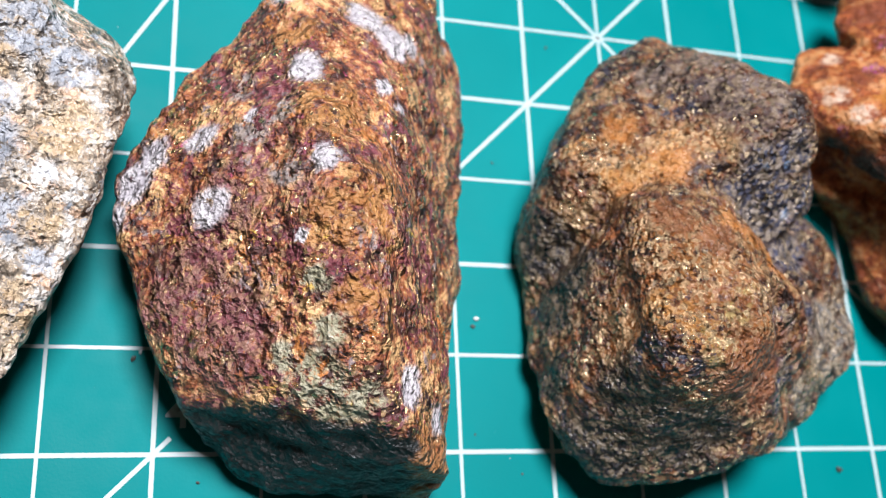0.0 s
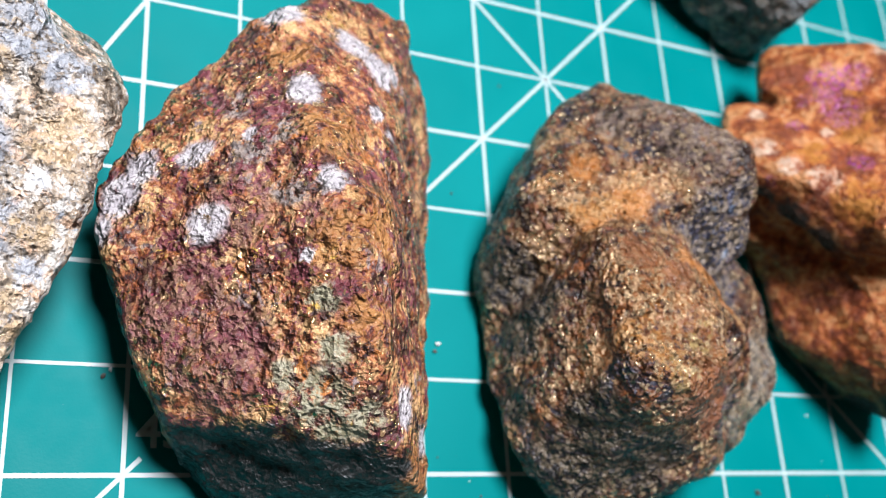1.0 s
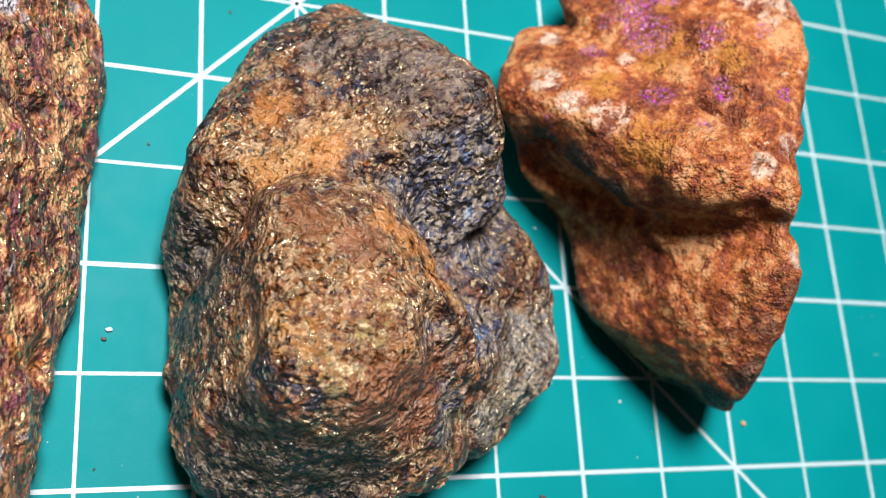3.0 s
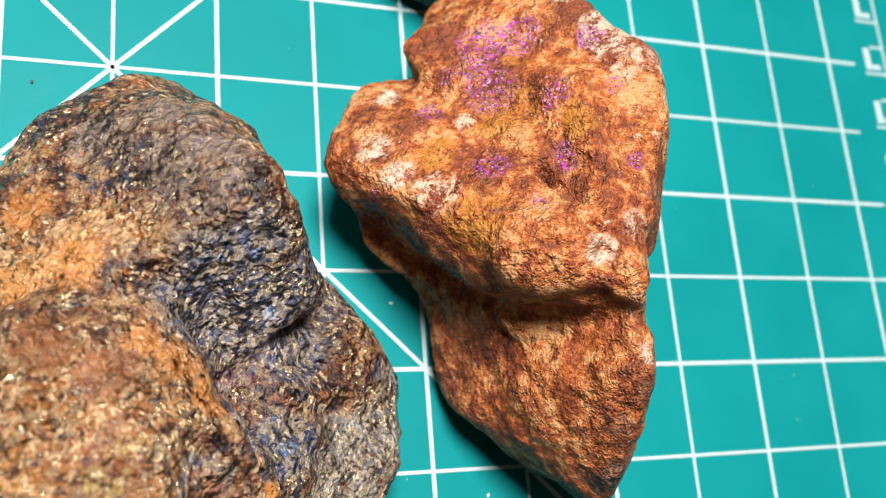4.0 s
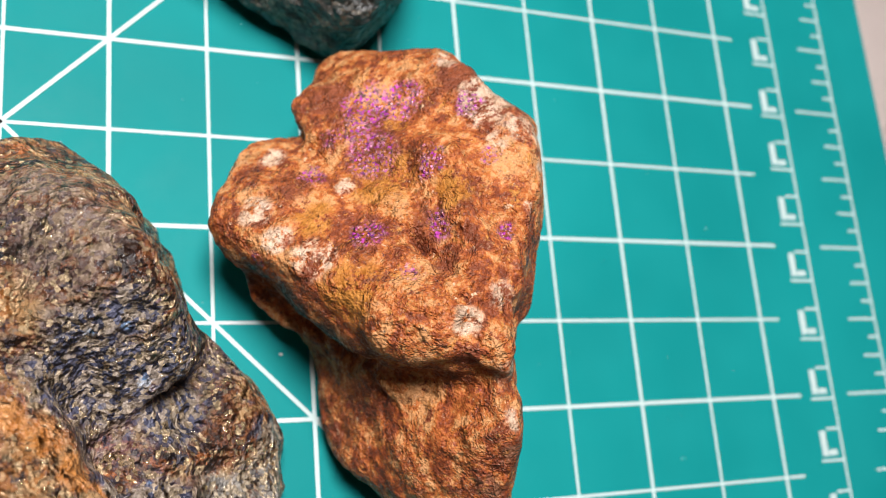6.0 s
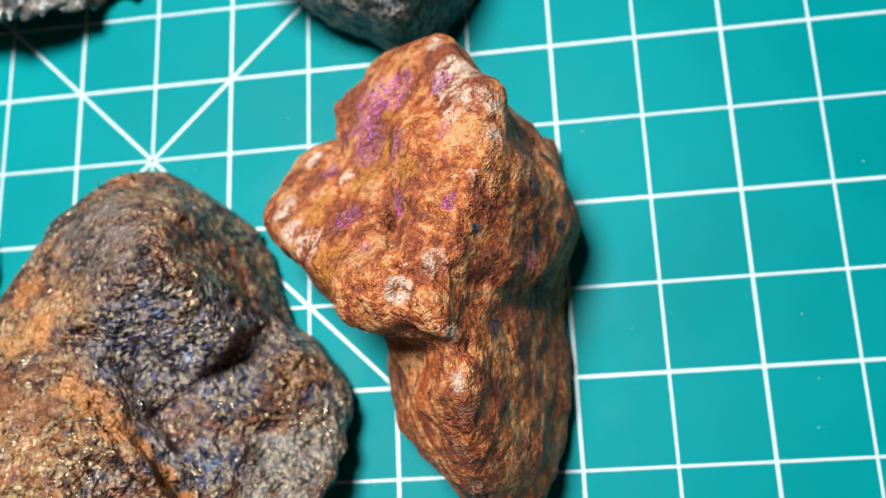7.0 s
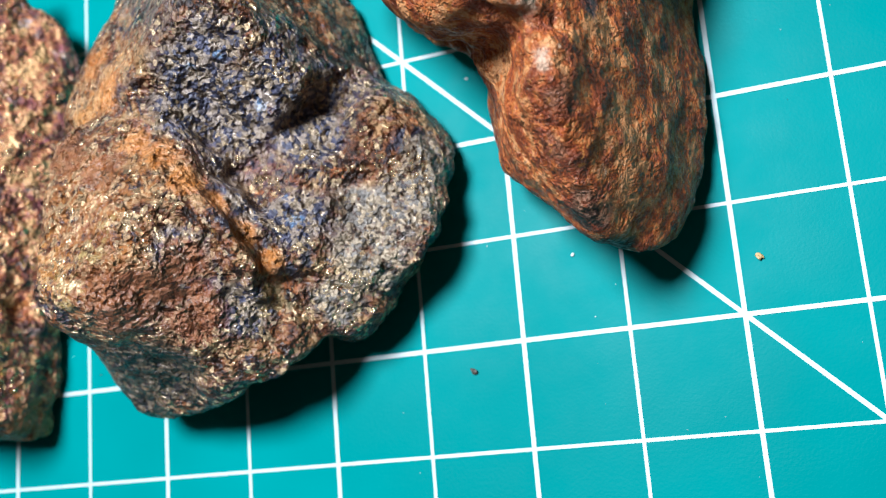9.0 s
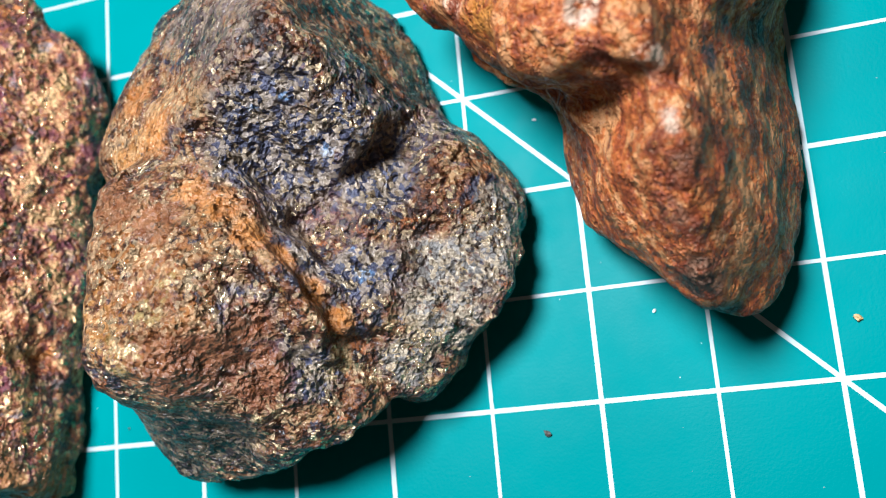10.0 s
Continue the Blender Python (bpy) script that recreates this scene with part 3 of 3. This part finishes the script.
DARK = dict(at=(42, 34, 12), facets=[
    (-166, -29, 20), (-28, 9, 14.8), (-14, 10, 12.8), (4, 28, 10.6), (-159, -60, 17.1), (-50, 2, 18.4), (-121, 5, 19.9),
    (-119, -7, 21.6), (-120, 63, 14.4), (-33, 76, 13), (112, 59, 12), (79, 6, 24), (160, 17, 23.3), (-52, 53, 17),
    (168, 42, 21.2), (32, 35, 18.7), (-104, 33, 19.6), (117, 24, 27.6), (-156, 23, 26.1), (12, -3, 32.7), (97, -12, 35.3),
    (0, -90, 12),
])
CRYSTAL = dict(at=(-30, 50, 12), facets=[
    (-89, -43, 24.9), (-90, -41, 23.2), (-16, -47, 31), (-117, 55, 13.4), (-1, 55, 8.2), (99, 56, 13), (90, 6, 22),
    (169, 16, 26), (-138, 11, 23.3), (-51, 53, 24.8), (170, 40, 25.1), (32, 35, 33.3), (-111, 30, 22.1), (117, 24, 26.5),
    (-18, 22, 34), (65, 10, 35), (-78, 11, 34.9), (150, 1, 37), (12, -3, 44.7), (-115, -3, 25.8), (0, -90, 12),
])


# ---- rock building: a field of distances, smoothly joined, roughened and meshed ----
DICE = np.random.default_rng(7).random((64, 64, 64)).astype(np.float32)


def grain(p, size, seed=0):
    """Smooth random values from -1 to 1 that change over about that many mm."""
    q = p / size + seed * 7.31
    i = np.floor(q).astype(int)
    f = (q - i).astype(np.float32)
    f = f * f * f * (f * (f * 6 - 15) + 10)
    i &= 63
    j = (i + 1) & 63
    x, y, z = f.T
    c = [DICE[a, b, d] for a in (i[:, 0], j[:, 0]) for b in (i[:, 1], j[:, 1]) for d in (i[:, 2], j[:, 2])]
    c = [c[k] * (1 - z) + c[k + 1] * z for k in (0, 2, 4, 6)]
    c = [c[k] * (1 - y) + c[k + 1] * y for k in (0, 2)]
    return (c[0] * (1 - x) + c[1] * x) * 2 - 1


def scoops(p, size, seed=0):
    """Distance to the nearest of scattered points, in parts of size: shallow scoops with sharp rims between them."""
    q = p / size + seed * 3.7
    i = np.floor(q).astype(int)
    best = np.full(len(p), 9.0, np.float32)
    for dx in (-1, 0, 1):
        for dy in (-1, 0, 1):
            for dz in (-1, 0, 1):
                k = i + (dx, dy, dz)
                a, b, c = (k & 63).T
                f = k + np.stack([DICE[a, b, c], DICE[b, c, a], DICE[c, a, b]], 1) - q
                best = np.minimum(best, (f * f).sum(1))
    return np.sqrt(best)


def lobe_field(p, lobe, soft):
    """Distance in mm from a rounded convex lump."""
    q = p - np.array(lobe["at"], np.float32)
    total = np.zeros(len(p), np.float32)
    for az, el, far in lobe["facets"]:
        a, e = radians(az), radians(el)
        n = np.array((math.cos(a) * math.cos(e), math.sin(a) * math.cos(e), math.sin(e)), np.float32)
        total += np.exp(np.clip((q @ n - far) / soft, -40, 40))
    return soft * np.log(total + 1e-20)


def capsule(p, a, b, r):
    a, b = np.array(a, np.float32), np.array(b, np.float32)
    t = np.clip((p - a) @ (b - a) / ((b - a) @ (b - a)), 0, 1)
    return np.linalg.norm(p - a - t[:, None] * (b - a), axis=1) - r


def smooth_min(a, b, k):
    h = np.clip(0.5 + 0.5 * (b - a) / k, 0, 1)
    return b * (1 - h) + a * h - k * h * (1 - h)


def rock_mesh(name, lobes, seed, cuts=(), fills=(), sinks=(), step=0.5, soft=1.0, weld=4.0, warp=0.6, rough=0.62):
    """A closed rock in mm about the world's origin, standing on z = 0. cuts: grooves (from, to, radius);
    fills: ridges; sinks: (place, direction, depth, reach) of a step down beyond a plane."""
    lo, hi = np.full(3, 1e9), np.full(3, -1e9)
    probe = np.random.default_rng(1).normal(size=(3000, 3)).astype(np.float32)
    probe /= np.linalg.norm(probe, axis=1, keepdims=True)
    for lobe in lobes:
        r = np.full(len(probe), 90.0)
        for az, el, far in lobe["facets"]:
            a, e = radians(az), radians(el)
            d = probe @ np.array((math.cos(a) * math.cos(e), math.sin(a) * math.cos(e), math.sin(e)))
            r = np.minimum(r, np.where(d > 0.01, far / np.maximum(d, 0.01), 90.0))
        reach = probe * r[:, None] + lobe["at"]
        lo, hi = np.minimum(lo, reach.min(0)), np.maximum(hi, reach.max(0))
    lo, hi = lo - 3, hi + 3
    lo[2] = -2
    n = np.ceil((hi - lo) / step).astype(int) + 1
    p = np.stack(np.meshgrid(*[lo[k] + step * np.arange(n[k]) for k in range(3)], indexing="ij"), -1).reshape(-1, 3).astype(np.float32)

    def whole(q, carve):
        v = None
        for lobe in lobes:
            one = lobe_field(q, lobe, soft)
            v = one if v is None else smooth_min(v, one, weld)
        for a, b, r in fills:
            v = smooth_min(v, capsule(q, a, b, r), 3.0)
        if not carve:
            return v
        wild = q + 1.1 * np.stack([grain(q, 4.0, seed + 21 + k) for k in range(3)], 1) + 0.5 * np.stack([grain(q, 1.6, seed + 25 + k) for k in range(3)], 1)
        for a, b, r in cuts:
            v = -smooth_min(-v, capsule(wild, a, b, r), 1.2)
        for at, way, depth, reach in sinks:
            off = wild - np.array(at, np.float32)
            h = np.clip(off @ np.array(way, np.float32) / 1.4, 0, 1) * np.clip(2.5 - 2.5 * np.linalg.norm(off, axis=1) / reach, 0, 1)
            v = v + depth * h * h * (3 - 2 * h)
        return v

    far = whole(p, False)
    near = (far > -7) & (far < 5)
    q = p[near]
    bent = q + warp * np.stack([grain(q, 9.0, seed + k) for k in range(3)], 1) + 0.4 * warp * np.stack([grain(q, 3.5, seed + 5 + k) for k in range(3)], 1)
    v = whole(bent, True)
    v += rough * (0.55 * grain(q, 6.0, seed + 11) - 0.5 * np.abs(grain(q, 4.0, seed + 12)) + 0.2)
    v += rough * (0.3 * grain(q, 2.2, seed + 13) + 0.4 * np.abs(grain(q, 1.3, seed + 14)) + 0.2 * grain(q, 0.9, seed + 15) - 0.17)
    v -= rough * (1.5 * (scoops(bent, 7.5, seed) - 0.55) + 1.0 * (scoops(bent, 3.1, seed + 3) - 0.55) + 0.35 * (scoops(q, 1.5, seed + 6) - 0.55))
    far[near] = v
    far = np.maximum(far, 0.04 - p[:, 2]).reshape(n)
    # one vertex in each cell that the surface passes, one quad for each edge that it crosses
    inside = far < 0
    count, place = np.zeros(n - 1), np.zeros((*(n - 1), 3))
    corner = np.stack(np.meshgrid(*[np.arange(k - 1) for k in n], indexing="ij"), -1).astype(float)
    cut = [slice(None, -1), slice(1, None)]
    for axis in range(3):
        others = [k for k in range(3) if k != axis]
        for s in (0, 1):
            for t in (0, 1):
                one = [None] * 3
                one[others[0]], one[others[1]] = cut[s], cut[t]
                a, b = list(one), list(one)
                a[axis], b[axis] = cut[0], cut[1]
                fa, fb = far[tuple(a)], far[tuple(b)]
                hit = (fa < 0) != (fb < 0)
                share = np.where(hit, fa / np.where(hit, fa - fb, 1), 0)
                off = corner.copy()
                off[..., axis] += share
                off[..., others[0]] += s
                off[..., others[1]] += t
                place += off * hit[..., None]
                count += hit
    used = count > 0
    number = np.full(n - 1, -1)
    number[used] = np.arange(used.sum())
    verts = (place[used] / count[used][:, None]) * step + lo
    quads = []
    for axis in range(3):
        u, w = [(1, 2), (2, 0), (0, 1)][axis]
        inner = [slice(1, -1)] * 3
        inner[axis] = slice(None, -1)
        nxt = list(inner)
        nxt[axis] = slice(1, None)
        a, b = inside[tuple(inner)], inside[tuple(nxt)]
        at = np.argwhere(a != b) + np.array([0 if k == axis else 1 for k in range(3)])
        flip = b[a != b]
        du, dw = np.eye(3, dtype=int)[u], np.eye(3, dtype=int)[w]
        ring = [number[tuple((at - su * du - sw * dw).T)] for su, sw in ((1, 1), (0, 1), (0, 0), (1, 0))]
        ring = np.stack(ring, 1)
        ring[flip] = ring[flip][:, ::-1]
        quads.append(ring)
    quads = np.concatenate(quads)
    # two light passes of smoothing take the steps of the lattice out
    ends = np.concatenate([quads[:, [k, (k + 1) % 4]] for k in range(4)])
    links = np.bincount(ends.ravel(), minlength=len(verts))[:, None]
    for share in (0.6, 0.5):
        mean = np.stack([np.bincount(ends[:, 0], verts[ends[:, 1], k], len(verts)) + np.bincount(ends[:, 1], verts[ends[:, 0], k], len(verts)) for k in range(3)], 1) / links
        verts = verts + share * (mean - verts)
    base = np.array([*((verts.min(0) + verts.max(0)) / 2)[:2], 0.0])
    me = bpy.data.meshes.new(name)
    me.from_pydata(((verts - base) / 1000).tolist(), [], quads.tolist())
    me.polygons.foreach_set("use_smooth", np.ones(len(quads), bool))
    me.update()
    return me, base / 1000


def rock(name, lobes, seed, paint, label, **how):
    me, base = rock_mesh(name, lobes, seed, **how)
    me.materials.append(paint(tuple(base)))
    ob = new(name, me)
    ob.location = base
    return tagged(ob, label, "rock", group="ore samples on the mat")


rock("rock", [PALE], 1, pale_ore, "pale grey and tan coarse-grained ore rock on the mat", step=0.4)
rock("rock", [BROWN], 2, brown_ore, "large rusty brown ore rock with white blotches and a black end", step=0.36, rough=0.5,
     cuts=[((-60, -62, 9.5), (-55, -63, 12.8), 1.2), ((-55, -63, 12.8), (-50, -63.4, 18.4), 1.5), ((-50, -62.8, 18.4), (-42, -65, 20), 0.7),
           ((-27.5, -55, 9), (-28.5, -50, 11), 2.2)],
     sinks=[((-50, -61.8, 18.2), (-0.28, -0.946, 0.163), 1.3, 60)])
rock("rock", [GOLD_SOUTH, GOLD_NORTH, GOLD_EAST], 3, gold_ore, "lumpy dark ore rock with brassy, orange and blue tarnish", step=0.36, rough=0.5,
     fills=[((19, -37, 5), (16, -43, 10), 4.5), ((5, -42, 21.6), (10.5, -48, 21.4), 2.3), ((10.5, -48, 21.4), (13.5, -54.5, 17), 2.0), ((22, -32, 8), (27, -40, 7), 3.5), ((27, -49, 5), (18.5, -58, 5.5), 3.6), ((-5, -38, 19.5), (3, -38, 19.5), 4.0)],
     cuts=[((27, -29.5, 11), (19, -36.8, 15.8), 2.7), ((19, -36.8, 15.8), (12.6, -42.6, 17.6), 2.4), ((12.6, -46.5, 21.6), (16.3, -55.5, 16.8), 1.4), ((16.3, -55.5, 16.8), (17.3, -61, 11.5), 1.3),
           ((-5.5, -36, 25.4), (-1.8, -38.8, 26.2), 0.8), ((-6, -63, 21), (3, -64, 19), 1.0), ((6.5, -57, 24), (9, -63, 18), 1.2),
           ((20, -41, 15.6), (26, -43.5, 12.6), 0.9)],
     sinks=[((10.2, -45.5, 22), (0.83, 0.53, 0.15), 2.2, 13), ((-5, -60, 20), (-0.2, -0.97, 0.1), 0.5, 14)])
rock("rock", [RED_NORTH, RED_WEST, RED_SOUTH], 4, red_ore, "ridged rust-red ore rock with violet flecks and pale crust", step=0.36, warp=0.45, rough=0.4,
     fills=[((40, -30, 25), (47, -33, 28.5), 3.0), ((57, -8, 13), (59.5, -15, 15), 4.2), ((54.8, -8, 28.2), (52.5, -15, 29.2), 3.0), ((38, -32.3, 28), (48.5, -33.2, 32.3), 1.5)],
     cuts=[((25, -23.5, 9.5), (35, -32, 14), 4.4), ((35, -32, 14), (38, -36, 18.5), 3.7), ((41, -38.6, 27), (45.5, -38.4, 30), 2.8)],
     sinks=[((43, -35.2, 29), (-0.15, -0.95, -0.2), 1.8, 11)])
rock("rock", [DARK], 5, dark_ore, "dark grey pitted ore rock with brown edges", step=0.42)
rock("rock", [CRYSTAL], 6, crystal_ore, "glittering grey crystalline ore rock with a rusty end", step=0.45, rough=1.3)


# ---- crumbs and dust on the mat ----
def crumb_paint(name, colour):
    m, tree, b = material(name, 0.6)
    g = Graph(tree)
    g.put(b.inputs["Base Color"], g.mix(g.noise(3000.0), tuple(v * 0.4 for v in colour), colour))
    return m


CRUMB_DARK, CRUMB_GOLD, CRUMB_WHITE = crumb_paint("dark_crumb", (0.06, 0.045, 0.035)), crumb_paint("gold_crumb", (0.5, 0.32, 0.12)), crumb_paint("white_crumb", (0.7, 0.7, 0.68))


def crumb(x, y, size, mat_, label, seed):
    rng = random.Random(seed)
    bm = bmesh.new()
    bmesh.ops.create_icosphere(bm, subdivisions=2, radius=1.0)
    for v in bm.verts:
        k = 0.8 + 0.5 * noise.noise(v.co * 1.3 + Vector((seed * 3.1, 0, 0)))
        v.co = Vector((v.co.x * 1.0, v.co.y * 0.7, v.co.z * 0.55)) * k * size / 2000
    low = min(v.co.z for v in bm.verts)
    bmesh.ops.translate(bm, verts=bm.verts, vec=(0, 0, -low))
    ob = part("rock_crumb", bm, mat_)
    ob.matrix_basis = pose(x / 1000, y / 1000, 0.0, 0, 0, rng.uniform(0, 360))
    return tagged(ob, label, "crumb", group="crumbs on the mat")


for k, (x, y, size) in enumerate([(31.6, -66.5, 1.1), (-66.3, -52.1, 0.9), (-23.0, -46.9, 0.8), (-58.2, -66.8, 0.6), (-9.0, -2.9, 0.6), (-18.8, -22.7, 0.5), (-17.2, -66.4, 0.4), (-23.4, -61.3, 0.4)]):
    crumb(x, y, size, CRUMB_DARK, "tiny dark crumb of rock on the green mat", 20 + k)
crumb(65.9, -57.3, 1.2, CRUMB_GOLD, "tiny golden crumb of ore on the green mat", 41)
for k, (x, y, size) in enumerate([(-22.5, -45.8, 0.9), (-65.5, -51.3, 0.7), (34.0, -29.6, 0.6), (45.1, -54.1, 0.6)]):
    crumb(x, y, size, CRUMB_WHITE, "tiny white crumb of quartz on the green mat", 50 + k)

rng = random.Random(5)
dust = bmesh.new()
for k in range(230):
    x, y, r = rng.uniform(-0.1, 0.12), rng.uniform(-0.085, 0.06), rng.choice((0.00004, 0.00005, 0.00007, 0.0001))
    turn = rng.uniform(0, 3)
    top = dust.verts.new((x, y, 0.0001))
    ring = [dust.verts.new((x + r * math.cos(a + turn) * rng.uniform(0.6, 1.5), y + r * math.sin(a + turn), 0.00001)) for a in (0, 1.57, 3.14, 4.71)]
    for a in range(4):
        dust.faces.new((top, ring[a], ring[(a + 1) % 4]))
tagged(part("dust", dust, CRUMB_WHITE), "fine pale dust specks scattered over the green mat", "dust", kind="stuff")
